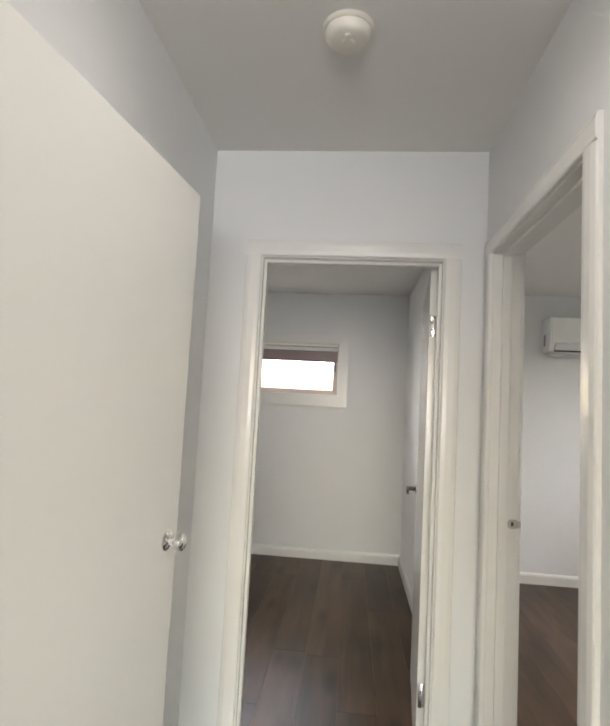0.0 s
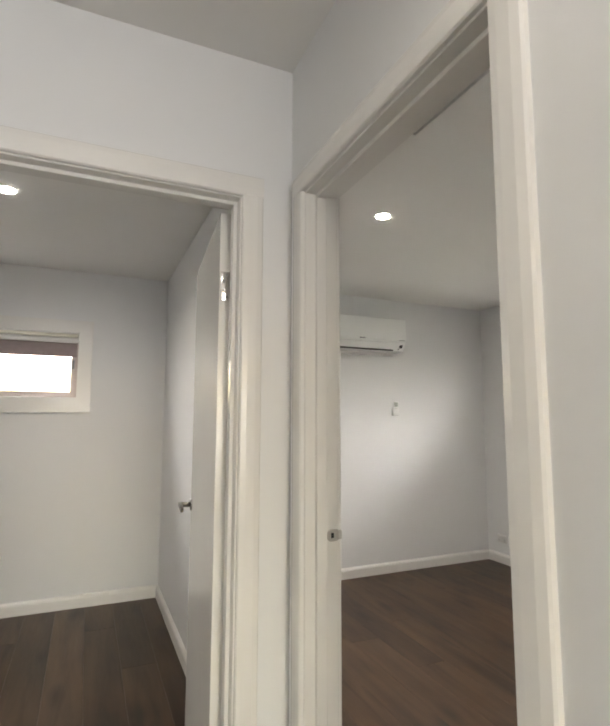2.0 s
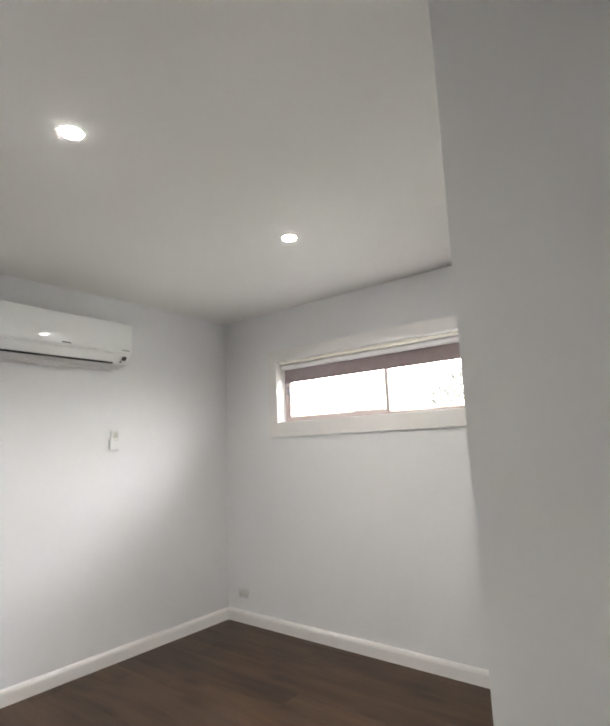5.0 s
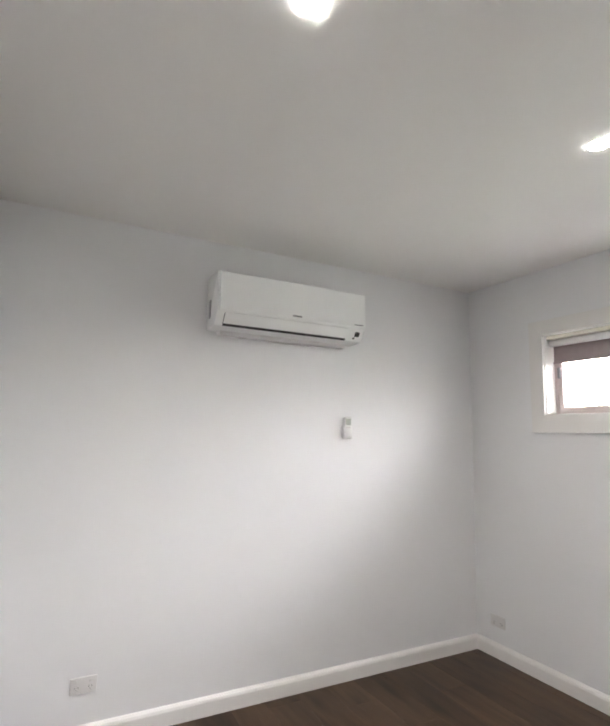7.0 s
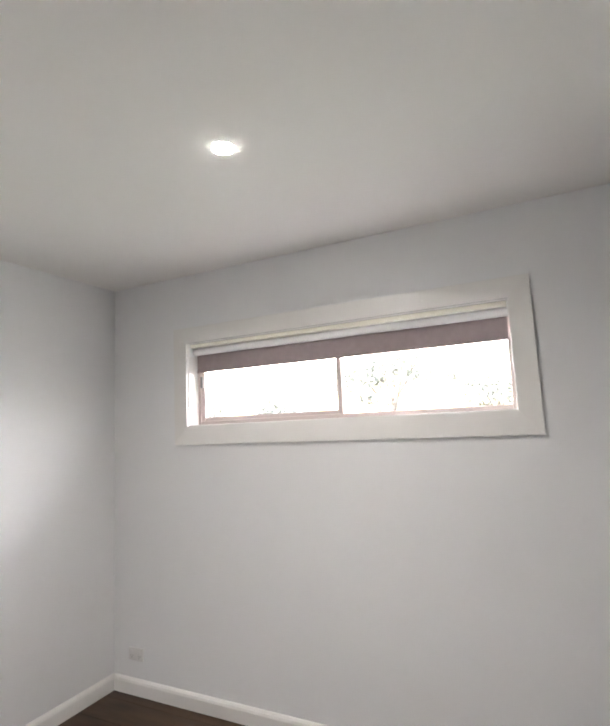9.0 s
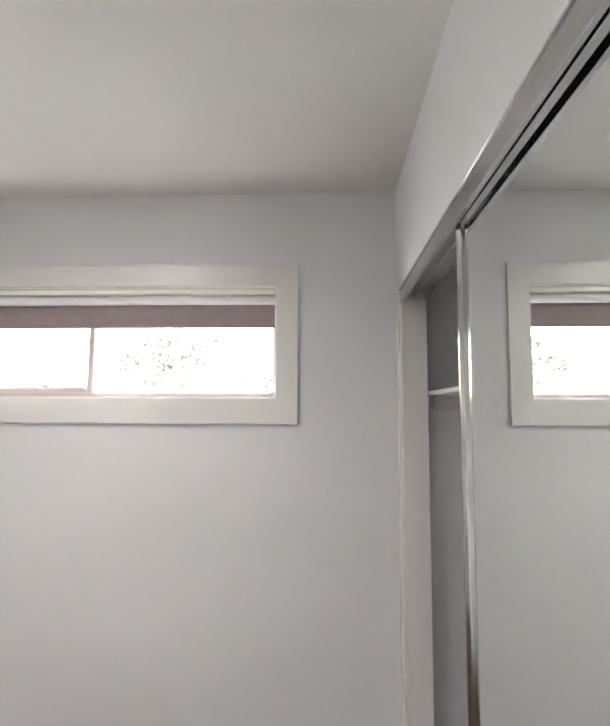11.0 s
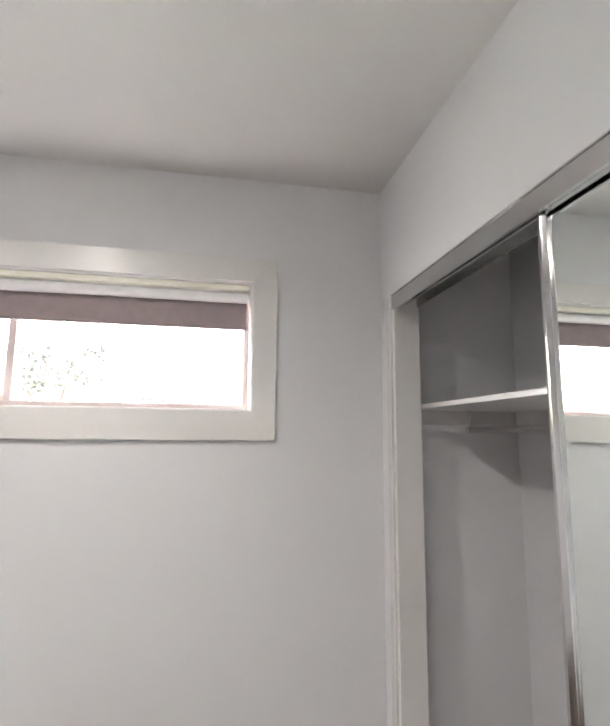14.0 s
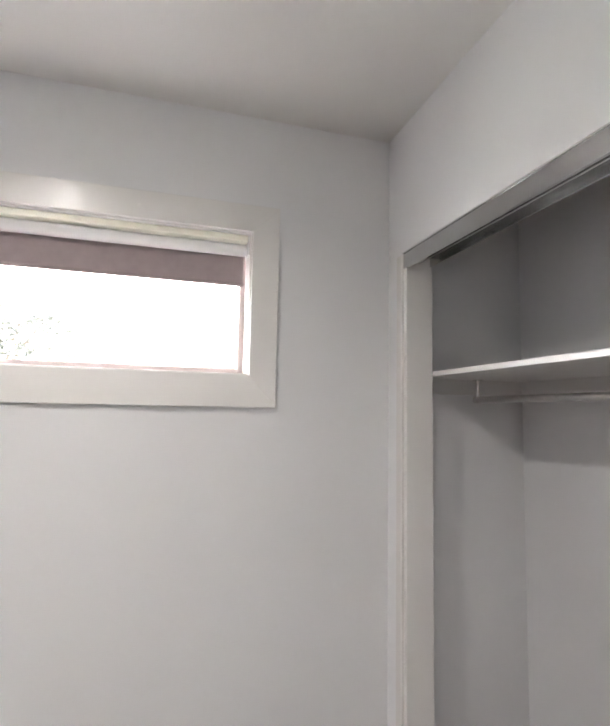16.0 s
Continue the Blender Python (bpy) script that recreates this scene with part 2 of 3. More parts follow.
def wall_bm(axis, c0, c1, u0, u1, z1, holes=(), z0=0.0):
    """A wall c0..c1 thick across axis, u0..u1 long, with holes (ua, ub, za, zb) through it."""
    us = sorted({u0, u1, *[h[0] for h in holes], *[h[1] for h in holes]})
    zs = sorted({z0, z1, *[h[2] for h in holes], *[h[3] for h in holes]})

    def solid(i, k):
        if not (0 <= i < len(us) - 1 and 0 <= k < len(zs) - 1):
            return False
        u, z = (us[i] + us[i + 1]) / 2, (zs[k] + zs[k + 1]) / 2
        return not any(a < u < b and c < z < d for a, b, c, d in holes)

    bm = bmesh.new()
    made = {}

    def v(c, u, z):
        p = (c, u, z) if axis == "x" else (u, c, z)
        if p not in made:
            made[p] = bm.verts.new(p)
        return made[p]

    for i in range(len(us) - 1):
        for k in range(len(zs) - 1):
            if not solid(i, k):
                continue
            a, b, c, d = us[i], us[i + 1], zs[k], zs[k + 1]
            bm.faces.new((v(c0, a, c), v(c0, b, c), v(c0, b, d), v(c0, a, d)))
            bm.faces.new((v(c1, a, c), v(c1, a, d), v(c1, b, d), v(c1, b, c)))
            for ok, q in ((solid(i - 1, k), ((a, c), (a, d))), (solid(i + 1, k), ((b, c), (b, d))),
                          (solid(i, k - 1), ((a, c), (b, c))), (solid(i, k + 1), ((a, d), (b, d)))):
                if not ok:
                    (p, r), (s, t) = q
                    bm.faces.new((v(c0, p, r), v(c0, s, t), v(c1, s, t), v(c1, p, r)))
    bmesh.ops.recalc_face_normals(bm, faces=bm.faces)
    return bm


# ---- structure: walls, ceiling, floor ----
PAINTED = "smooth painted plasterboard wall in cool white"
structure("wall_hall_end", wall_bm("y", 0.0, 0.10, -1.30, XR, H, [(D1[0] - 0.02, D1[1] + 0.02, 0, DH + 0.02)]), WALL, PAINTED + " with a doorway")
structure("wall_hall_bedroom", wall_bm("x", XR, X3, -3.0, Y2, H, [(D2[0] - 0.02, D2[1] + 0.02, 0, DH + 0.02)]), WALL, PAINTED + " with the bedroom doorway")
structure("wall_hall_side", wall_bm("x", XL - 0.10, XL, -3.0, 0.0, H, [(D3[0] - 0.02, D3[1] + 0.02, 0, DH + 0.02)]), WALL, PAINTED + " beside the hall")
structure("wall_small_room_window", wall_bm("y", Y2, Y2 + 0.2, -1.40, X3, H, [W2]), WALL, PAINTED + " with a wide high window")
structure("wall_small_room_side", wall_bm("x", -1.40, -1.30, 0.0, Y2, H), WALL, PAINTED)
structure("wall_aircon", wall_bm("y", Y3, Y3 + 0.2, X3, XW + 0.2, H), WALL, PAINTED + " behind the air conditioner")
structure("wall_bedroom_window", wall_bm("x", XW, XW + 0.2, YS - 0.1, Y3, H, [W3]), WALL, PAINTED + " with a wide high window")
structure("wall_bedroom_back", wall_bm("y", YS - 0.1, YS, X3, XW, H), WALL, PAINTED + " behind the wardrobe")
structure("wall_wardrobe_front", wall_bm("y", YB - 0.10, YB, 2.49, XW, H, [(WD[0], WD[1], 0, WD[2])]), WALL, PAINTED + " around the wardrobe opening")
structure("wall_wardrobe_end", wall_bm("x", 2.49, 2.57, YS, YB - 0.10, H), WALL, PAINTED)
structure("wall_side_room", wall_bm("x", -0.70, -0.60, -2.6, -1.2, H), WALL, PAINTED)
structure("wall_side_room_north", wall_bm("y", -1.3, -1.2, -0.60, XL - 0.10, H), WALL, PAINTED)
structure("wall_side_room_south", wall_bm("y", -2.6, -2.5, -0.60, XL - 0.10, H), WALL, PAINTED)
structure("wall_living_north", wall_bm("y", -3.0, -2.9, -2.0, XL - 0.10, H), WALL, PAINTED)
structure("wall_living_north_east", wall_bm("y", -3.0, -2.9, X3, 3.6, H), WALL, PAINTED)
structure("wall_living_west", wall_bm("x", -2.1, -2.0, -6.0, -2.9, H), WALL, PAINTED)
structure("wall_living_east", wall_bm("x", 3.6, 3.7, -6.0, -2.9, H), WALL, PAINTED)
# unseen; this opening is added, placed and sized to light the hall
structure("wall_living_south", wall_bm("y", -6.1, -6.0, -2.1, 3.7, H, [(-0.1, 3.1, 0.60, 2.10)]), WALL, PAINTED + " with an added, unseen opening for the hall's daylight")

ceiling_bm = bmesh.new()
add_box(ceiling_bm, (-2.1, -6.1, H), (XW + 0.2, Y2 + 0.2, H + 0.08))
structure("ceiling", ceiling_bm, CEIL, "flat white painted plaster ceiling with square-set edges")
structure("roof", box((-2.7, -6.7, H + 0.084), (XW + 0.95, Y2 + 0.95, H + 0.25), 0.01), BRICK, "pale roof with overhanging eaves")
structure("ground", box((-400, -400, -0.6), (400, 400, -0.30)), GROUND, "dry grassy ground round the house")
floor = structure("floor", box((-2.1, -6.1, -0.30), (XW + 0.2, Y2 + 0.2, -0.014)), OAK, "dark smoked-oak plank floor")


# ---- skirtings, door frames, architraves ----
SKIRT = [(0, 0), (0.018, 0), (0.018, 0.066), (0.014, 0.078), (0.006, 0.087), (0, 0.09)]


def skirting(axis, face, sign, u0, u1):
    """Along a wall face; sign is the way out of the wall."""
    if axis == "x":
        bm = prism(SKIRT, u0, u1, lambda d, z, s: (face + sign * d, s, z))
    else:
        bm = prism(SKIRT, u0, u1, lambda d, z, s: (s, face + sign * d, z))
    return structure("baseboard", bm, TRIM, "white gloss timber skirting with an eased top edge")


A = 0.066  # architrave width
for axis, face, sign, u0, u1 in (
    ("y", 0.0, -1, XL, D1[0] - A - 0.005), ("y", 0.0, -1, D1[1] + A + 0.005, XR),
    ("x", XL, 1, D3[1] + A + 0.005, -0.018), ("x", XL, 1, -2.9, D3[0] - A - 0.005),
    ("x", XR, -1, D2[1] + A + 0.003, -0.018), ("x", XR, -1, -2.9, D2[0] - A - 0.005),
    ("y", Y2, -1, -1.30, XR), ("x", XR, -1, 0.10, Y2 - 0.018), ("x", -1.30, 1, 0.10, Y2 - 0.018),
    ("y", 0.10, 1, -1.28, D1[0] - A - 0.005), ("y", 0.10, 1, D1[1] + A + 0.005, XR - 0.018),
    ("y", Y3, -1, X3, XW), ("x", XW, -1, YB, Y3 - 0.018), ("x", X3, 1, D2[1] + A + 0.005, Y3 - 0.018),
    ("y", YB, 1, WD[1] + 0.045, XW - 0.018), ("y", YB, 1, 2.49, WD[0] - 0.045),
    ("y", YS, 1, X3, 2.49), ("x", 2.49, -1, YS + 0.018, YB),
):
    skirting(axis, face, sign, u0, u1)

# face profile of an architrave: width from the opening outwards, height off the wall
ARCH = [(0, 0), (0, 0.012), (0.004, 0.016), (0.020, 0.018), (0.046, 0.018), (0.056, 0.0155), (0.062, 0.014), (A, 0.010), (A, 0)]


def arch_piece(axis, face, sign, side, edge, e0, e1):
    """One upright or head piece, cut square; side points away from the opening."""
    def place(w, d, s):
        c, u = face + sign * d, edge + side * w
        return (c, u, s) if axis == "x" else (u, c, s)
    return prism(ARCH, e0, e1, place)


def arch_head(axis, face, sign, u0, u1, z):
    def place(w, d, s):
        c = face + sign * d
        return (c, s, z + w) if axis == "x" else (s, c, z + w)
    return prism(ARCH, u0, u1, place)


def door_frame(name, axis, c0, c1, u0, u1, label, stop_side):
    """Lining with stops in a doorway, and architraves on both faces."""
    bm = bmesh.new()

    def b(ca, cb, ua, ub, za, zb, bevel=0.0015):
        lo, hi = ((ca, ua, za), (cb, ub, zb)) if axis == "x" else ((ua, ca, za), (ub, cb, zb))
        add_box(bm, lo, hi, bevel)
    g = 0.002
    b(c0 - g, c1 + g, u0 - 0.02, u0, 0, DH)
    b(c0 - g, c1 + g, u1, u1 + 0.02, 0, DH)
    b(c0 - g, c1 + g, u0 - 0.02, u1 + 0.02, DH, DH + 0.02)
    s0, s1 = stop_side
    b(s0, s1, u0, u0 + 0.012, 0, DH - 0.012)
    b(s0, s1, u1 - 0.012, u1, 0, DH - 0.012)
    b(s0, s1, u0, u1, DH - 0.012, DH)
    frame_ob = structure(name, bm, TRIM, label)
    for face, sign in ((c0, -1), (c1, 1)):
        part("architrave", arch_piece(axis, face, sign, -1, u0 - 0.005, 0, DH + 0.005), TRIM, frame_ob)
        part("architrave", arch_piece(axis, face, sign, 1, u1 + 0.005, 0, DH + 0.005), TRIM, frame_ob)
        part("architrave", arch_head(axis, face, sign, u0 - 0.005 - A, u1 + 0.005 + A, DH + 0.005), TRIM, frame_ob)
    return frame_ob


frame1 = door_frame("door_frame_end", "y", 0.0, 0.10, *D1, "white gloss door frame with moulded architraves", (0.03, 0.062))
frame2 = door_frame("door_frame_bedroom", "x", XR, X3, *D2, "white gloss door frame with moulded architraves", (XR + 0.03, XR + 0.062))
frame3 = door_frame("door_frame_side", "x", XL - 0.10, XL, *D3, "white gloss door frame with moulded architraves", (XL - 0.07, XL - 0.038))

# strike plate with its lip on the bedroom jamb, and one on the end door's jamb
strike = bmesh.new()
SZ = 1.05
add_cyl(strike, (XR + 0.082, D2[1] - 0.004, SZ), (XR + 0.082, D2[1] + 0.001, SZ), 0.017, seg=28, bevel=0.001)
add_box(strike, (XR + 0.082, D2[1] - 0.0038, SZ - 0.016), (XR + 0.100, D2[1] + 0.001, SZ + 0.016), 0.0012, 2)
add_box(strike, (XR + 0.098, D2[1] - 0.006, SZ - 0.012), (XR + 0.112, D2[1] + 0.008, SZ + 0.012), 0.0025, 2)
strike_ob = part("strike_plate", strike, STEEL, frame2, "satin chrome strike plate")
part("latch_hole", box((XR + 0.078, D2[1] - 0.0052, SZ - 0.007), (XR + 0.086, D2[1] - 0.0032, SZ + 0.007)), DARK, strike_ob)


def lever(parent, y, side, z=1.01, turn=-1):
    """A lever on a rose, in the leaf's own axes: y along the leaf, side +1 or -1 across it."""
    x = side * 0.0175
    rose = lathe([(0, 0), (0.026, 0), (0.026, 0.005), (0.022, 0.009), (0.010, 0.010), (0.009, 0.010)], lambda a, b, h: (x + side * h, y + a, z + b))
    r = part("rose", rose, CHROME, parent, "chrome rose", True)
    bm = bmesh.new()
    xa, xb, xc = x + side * 0.008, x + side * 0.046, x + side * 0.058
    add_box(bm, (min(xa, xb), y - 0.010, z - 0.010), (max(xa, xb), y + 0.010, z + 0.010), 0.0015, 2)
    add_box(bm, (min(xb, xc), min(y + 0.010, y - 0.010 + turn * 0.120), z - 0.010), (max(xb, xc), max(y + 0.010, y - 0.010 + turn * 0.120), z + 0.010), 0.002, 2)
    p = part("lever_handle", bm, NICKEL, parent, "dark nickel lever handle", True)
    return r, p


def knob(parent, y, side, z):
    x = side * 0.0175
    pr = [(0, 0), (0.027, 0), (0.027, 0.003), (0.022, 0.007), (0.011, 0.010), (0.009, 0.022), (0.012, 0.027), (0.021, 0.032),
          (0.024, 0.040), (0.022, 0.048), (0.015, 0.053), (0, 0.055)]
    return part("knob", lathe(pr, lambda a, b, h: (x + side * h, y + a, z + b)), CHROME, parent, "polished chrome door knob", True)


def hinge(parent, z, xs):
    bm = bmesh.new()
    add_cyl(bm, (xs * 0.0205, -0.004, z - 0.05), (xs * 0.0205, -0.004, z + 0.05), 0.0065, seg=12, bevel=0.001)
    add_box(bm, (-0.013, -0.0038, z - 0.047), (0.017, -0.0002, z + 0.047), 0.0012, 2)
    hob = part("hinge", bm, CHROME, parent, "chrome butt hinge", True)
    sc = bmesh.new()
    for dz in (-0.036, -0.014, 0.014, 0.036):
        cx = 0.006 if abs(dz) > 0.02 else -0.004
        add_cyl(sc, (cx, -0.0046, z + dz), (cx, -0.0034, z + dz), 0.0042, seg=10)
    part("screws", sc, GREY, hob, "dark countersunk screws")
    return hob


def door(name, hx, hy, tx, ty, label, xs):
    """A flush leaf from its hinge edge at (hx, hy) towards (tx, ty). Its own y runs along the leaf."""
    length = math.hypot(tx - hx, ty - hy)
    ob = structure(name, box((-0.0175, 0, 0.008), (0.0175, length, DH - 0.006), 0.002, 2), LEAF, label)
    ob.matrix_world = Matrix.Translation((hx, hy, 0)) @ Matrix.Rotation(math.atan2(-(tx - hx), ty - hy), 4, "Z")
    for z in (0.30, 1.80):
        hinge(ob, z, xs)
    return ob, length


door1, n1 = door("door_1", 1.316, 0.116, 1.388, 0.850, "white flush door standing open into the small room", 1)
lever(door1, n1 - 0.06, -1)
lever(door1, n1 - 0.06, 1)
part("latch_plate", box((-0.011, n1 - 0.0005, 0.96), (0.011, n1 + 0.0015, 1.06), 0.0005), CHROME, door1)
door2, n2 = door("door_2", 1.622, -0.855, 2.360, -0.905, "white flush door standing open into the bedroom", -1)
lever(door2, n2 - 0.06, -1)
lever(door2, n2 - 0.06, 1)
door3, n3 = door("door_3", 0.389, -1.490, 0.492, -0.622, "white flush door folded back along the hall wall", -1)
knob(door3, n3 - 0.06, 1, 1.06)
knob(door3, n3 - 0.06, -1, 1.06)
part("latch_plate", box((-0.011, n3 - 0.0005, 1.01), (0.011, n3 + 0.0015, 1.11), 0.0005), CHROME, door3)


# ---- windows ----
def window(name, place, u0, u1, z0, z1, mull, label):
    """place(u, d, z): u along the wall, d from the room face outwards. A slider with a flat architrave."""
    win = tagged(new(name), label, "window", kind="structure")
    win.location = place((u0 + u1) / 2, 0.0, z0)

    def pbox(lo, hi, bevel=0.0015, seg=1):
        bm = bmesh.new()
        a, b = place(*lo), place(*hi)
        add_box(bm, [min(p, q) for p, q in zip(a, b)], [max(p, q) for p, q in zip(a, b)], bevel, seg)
        bmesh.ops.translate(bm, verts=bm.verts, vec=-Vector(win.location))
        return bm

    w = 0.095
    # timber reveal lining, four boards
    for k, (lo, hi) in enumerate((((u0, -0.002, z0), (u0 + 0.012, 0.09, z1)), ((u1 - 0.012, -0.002, z0), (u1, 0.09, z1)),
                                  ((u0 + 0.012, -0.002, z0), (u1 - 0.012, 0.09, z0 + 0.012)), ((u0 + 0.012, -0.002, z1 - 0.012), (u1 - 0.012, 0.09, z1)))):
        part("window_sill" if k == 2 else "reveal", pbox(lo, hi), TRIM, win)
    # flat mitred architrave
    def mitred(a, b, c, d):
        bm = bmesh.new()
        front = [bm.verts.new(Vector(place(u, -0.018, z)) - Vector(win.location)) for u, z in (a, b, c, d)]
        back = [bm.verts.new(Vector(place(u, 0.0, z)) - Vector(win.location)) for u, z in (a, b, c, d)]
        bm.faces.new(front)
        bm.faces.new(back[::-1])
        for i in range(4):
            bm.faces.new((front[i], front[(i + 1) % 4], back[(i + 1) % 4], back[i]))
        bmesh.ops.recalc_face_normals(bm, faces=bm.faces)
        bmesh.ops.bevel(bm, geom=[e for e in bm.edges], offset=0.0007, segments=1, affect="EDGES", profile=0.5)
        return bm
    i0, i1, j0, j1 = u0 + 0.006, u1 - 0.006, z0 + 0.006, z1 - 0.006
    o0, o1, p0, p1 = i0 - w, i1 + w, j0 - w - 0.015, j1 + w
    for quad in (((o0, p0), (o1, p0), (i1, j0), (i0, j0)), ((o0, p1), (i0, j1), (i1, j1), (o1, p1)),
                 ((o0, p0), (i0, j0), (i0, j1), (o0, p1)), ((o1, p0), (o1, p1), (i1, j1), (i1, j0))):
        part("architrave", mitred(*quad), TRIM, win)
    # coated aluminium frame
    f = 0.020
    fr = bmesh.new()
    a0, a1, b0, b1 = u0 + 0.012, u1 - 0.012, z0 + 0.012, z1 - 0.012
    for lo, hi in (((a0, 0.085, b0), (a0 + f, 0.15, b1)), ((a1 - f, 0.085, b0), (a1, 0.15, b1)),
                   ((a0 + f, 0.085, b0), (a1 - f, 0.15, b0 + 0.022)), ((a0 + f, 0.085, b1 - f), (a1 - f, 0.15, b1)),
                   ((mull - 0.012, 0.118, b0 + 0.022), (mull + 0.016, 0.148, b1 - f))):
        p, q = place(*lo), place(*hi)
        add_box(fr, [min(x, y) for x, y in zip(p, q)], [max(x, y) for x, y in zip(p, q)], 0.002)
    bmesh.ops.translate(fr, verts=fr.verts, vec=-Vector(win.location))
    part("window_frame", fr, FRAME, win, "pale bronze aluminium window frame")
    # sliding sash in the inner track
    sa = bmesh.new()
    s0, s1 = (mull - 0.018, a1 - f)
    for lo, hi in (((s0, 0.090, b0 + 0.008), (s0 + 0.028, 0.114, b1 - 0.02)), ((s1 - 0.028, 0.090, b0 + 0.008), (s1, 0.114, b1 - 0.02)),
                   ((s0 + 0.028, 0.090, b0 + 0.008), (s1 - 0.028, 0.114, b0 + 0.044)), ((s0 + 0.028, 0.090, b1 - 0.05), (s1 - 0.028, 0.114, b1 - 0.02))):
        p, q = place(*lo), place(*hi)
        add_box(sa, [min(x, y) for x, y in zip(p, q)], [max(x, y) for x, y in zip(p, q)], 0.002)
    bmesh.ops.translate(sa, verts=sa.verts, vec=-Vector(win.location))
    sash = part("sash", sa, FRAME, win, "sliding aluminium sash")
    lt = pbox((s1 - 0.022, 0.076, (z0 + z1) / 2 - 0.02), (s1 - 0.004, 0.092, (z0 + z1) / 2 + 0.05), 0.004, 2)
    lat = part("latch", lt, GREY, sash, "grey sash latch")
    g1 = part("pane", pbox((s0 + 0.026, 0.100, b0 + 0.042), (s1 - 0.026, 0.104, b1 - 0.048), 0), GLASS, sash)
    g2 = part("pane", pbox((a0 + f - 0.002, 0.130, b0 + 0.020), (mull - 0.010, 0.134, b1 - f + 0.002), 0), GLASS, win)
    g1.visible_shadow = g2.visible_shadow = False
    return win


window("window_1", lambda u, d, z: (XW + d, u, z), *W3, 0.983, "wide high sliding window with a white flat architrave")
window("window_2", lambda u, d, z: (u, Y2 + d, z), *W2, -0.05, "wide high sliding window with a white flat architrave")


def roller_blind(place, u0, u1, z1, drop, label):
    """A front-rolled blind inside the reveal: white roll, dark fabric, end brackets and a bottom rail."""
    base = tagged(new("roller_blind"), label, "blind", group="roller blinds")
    base.location = place((u0 + u1) / 2, 0.04, z1)
    off = -Vector(base.location)
    zc, dc, r = z1 - 0.056, 0.052, 0.022
    bm = bmesh.new()
    add_cyl(bm, place(u0 + 0.02, dc, zc), place(u1 - 0.02, dc, zc), r, seg=28)
    bmesh.ops.translate(bm, verts=bm.verts, vec=off)
    part("roll", bm, FABRIC_BACK, base, "white-backed fabric wound on its tube", True)
    fb = bmesh.new()
    n = 24
    for d in (dc + r - 0.0035, dc + r - 0.0025):
        rows = []
        for k in range(n + 1):
            u = u0 + 0.024 + (u1 - u0 - 0.048) * k / n
            wave = 0.0006 * math.sin(k * 1.3)
            rows.append((fb.verts.new(place(u, d + wave, zc)), fb.verts.new(place(u, d + wave * 2, z1 - drop))))
        for (a, b), (c, e) in zip(rows, rows[1:]):
            fb.faces.new((a, b, e, c))
    bmesh.ops.translate(fb, verts=fb.verts, vec=off)
    part("fabric", fb, FABRIC, base, "taupe blockout fabric", True)
    rail = bmesh.new()
    add_cyl(rail, place(u0 + 0.022, dc + r - 0.003, z1 - drop), place(u1 - 0.022, dc + r - 0.003, z1 - drop), 0.007, seg=12)
    bmesh.ops.translate(rail, verts=rail.verts, vec=off)
    part("bottom_rail", rail, FABRIC, base, "", True)
    top = bmesh.new()
    a, b = place(u0 + 0.018, 0.010, z1 - 0.033), place(u1 - 0.018, 0.078, z1 - 0.0125)
    add_box(top, [min(p, q) for p, q in zip(a, b)], [max(p, q) for p, q in zip(a, b)], 0.002, 2)
    bmesh.ops.translate(top, verts=top.verts, vec=off)
    part("headrail", top, HEADRAIL, base, "cream mounting rail over the roll", True)
    for u, s in ((u0 + 0.013, 1), (u1 - 0.013, -1)):
        bm = bmesh.new()
        a, b = place(u, 0.008, zc - 0.028), place(u + s * 0.003, 0.078, z1 - 0.0125)
        add_box(bm, [min(p, q) for p, q in zip(a, b)], [max(p, q) for p, q in zip(a, b)], 0.0008)
        add_cyl(bm, place(u, dc, zc), place(u + s * 0.010, dc, zc), 0.012, seg=16)
        bmesh.ops.translate(bm, verts=bm.verts, vec=off)
        part("bracket", bm, PLASTIC, base, "white end bracket", True)
    return base


roller_blind(lambda u, d, z: (XW + d, u, z), W3[0], W3[1], W3[3], 0.178, "taupe roller blind drawn almost fully up")
roller_blind(lambda u, d, z: (u, Y2 + d, z), W2[0], W2[1], W2[3], 0.178, "taupe roller blind drawn almost fully up")


# ---- ceiling fittings ----
def downlight(x, y, watts):
    ob = tagged(new("downlight"), "white recessed LED downlight, lit, in the ceiling", "downlight", group="ceiling downlights")
    ob.location = (x, y, H)
    trim_ring = lathe([(0.0432, 0.0), (0.0455, 0.0), (0.0455, -0.0008), (0.0450, -0.0012), (0.0435, -0.0012), (0.0432, -0.0006), (0.0432, 0.0)], lambda a, b, h: (a * 0.86, b * 0.86, h), 40)
    part("trim_ring", trim_ring, PLASTIC, ob, "white trim ring", True)
    part("diffuser", lathe([(0.0431, -0.0006), (0.0427, -0.0024), (0.037, -0.0044), (0.023, -0.0055), (0, -0.0058)], lambda a, b, h: (a * 0.86, b * 0.86, h), 32), GLOW, ob, "glowing frosted diffuser", True)
    lamp = bpy.data.lights.new("downlight_lamp", "AREA")
    lamp.shape, lamp.size, lamp.energy, lamp.color, lamp.spread = "DISK", 0.07, watts, (1.0, 0.965, 0.90), radians(150)
    lo = new("downlight_lamp", lamp)
    lo.parent = ob
    lo.location = (0, 0, -0.018)
    return ob


for x, y, watts in DOWNLIGHTS:
    downlight(x, y, watts)

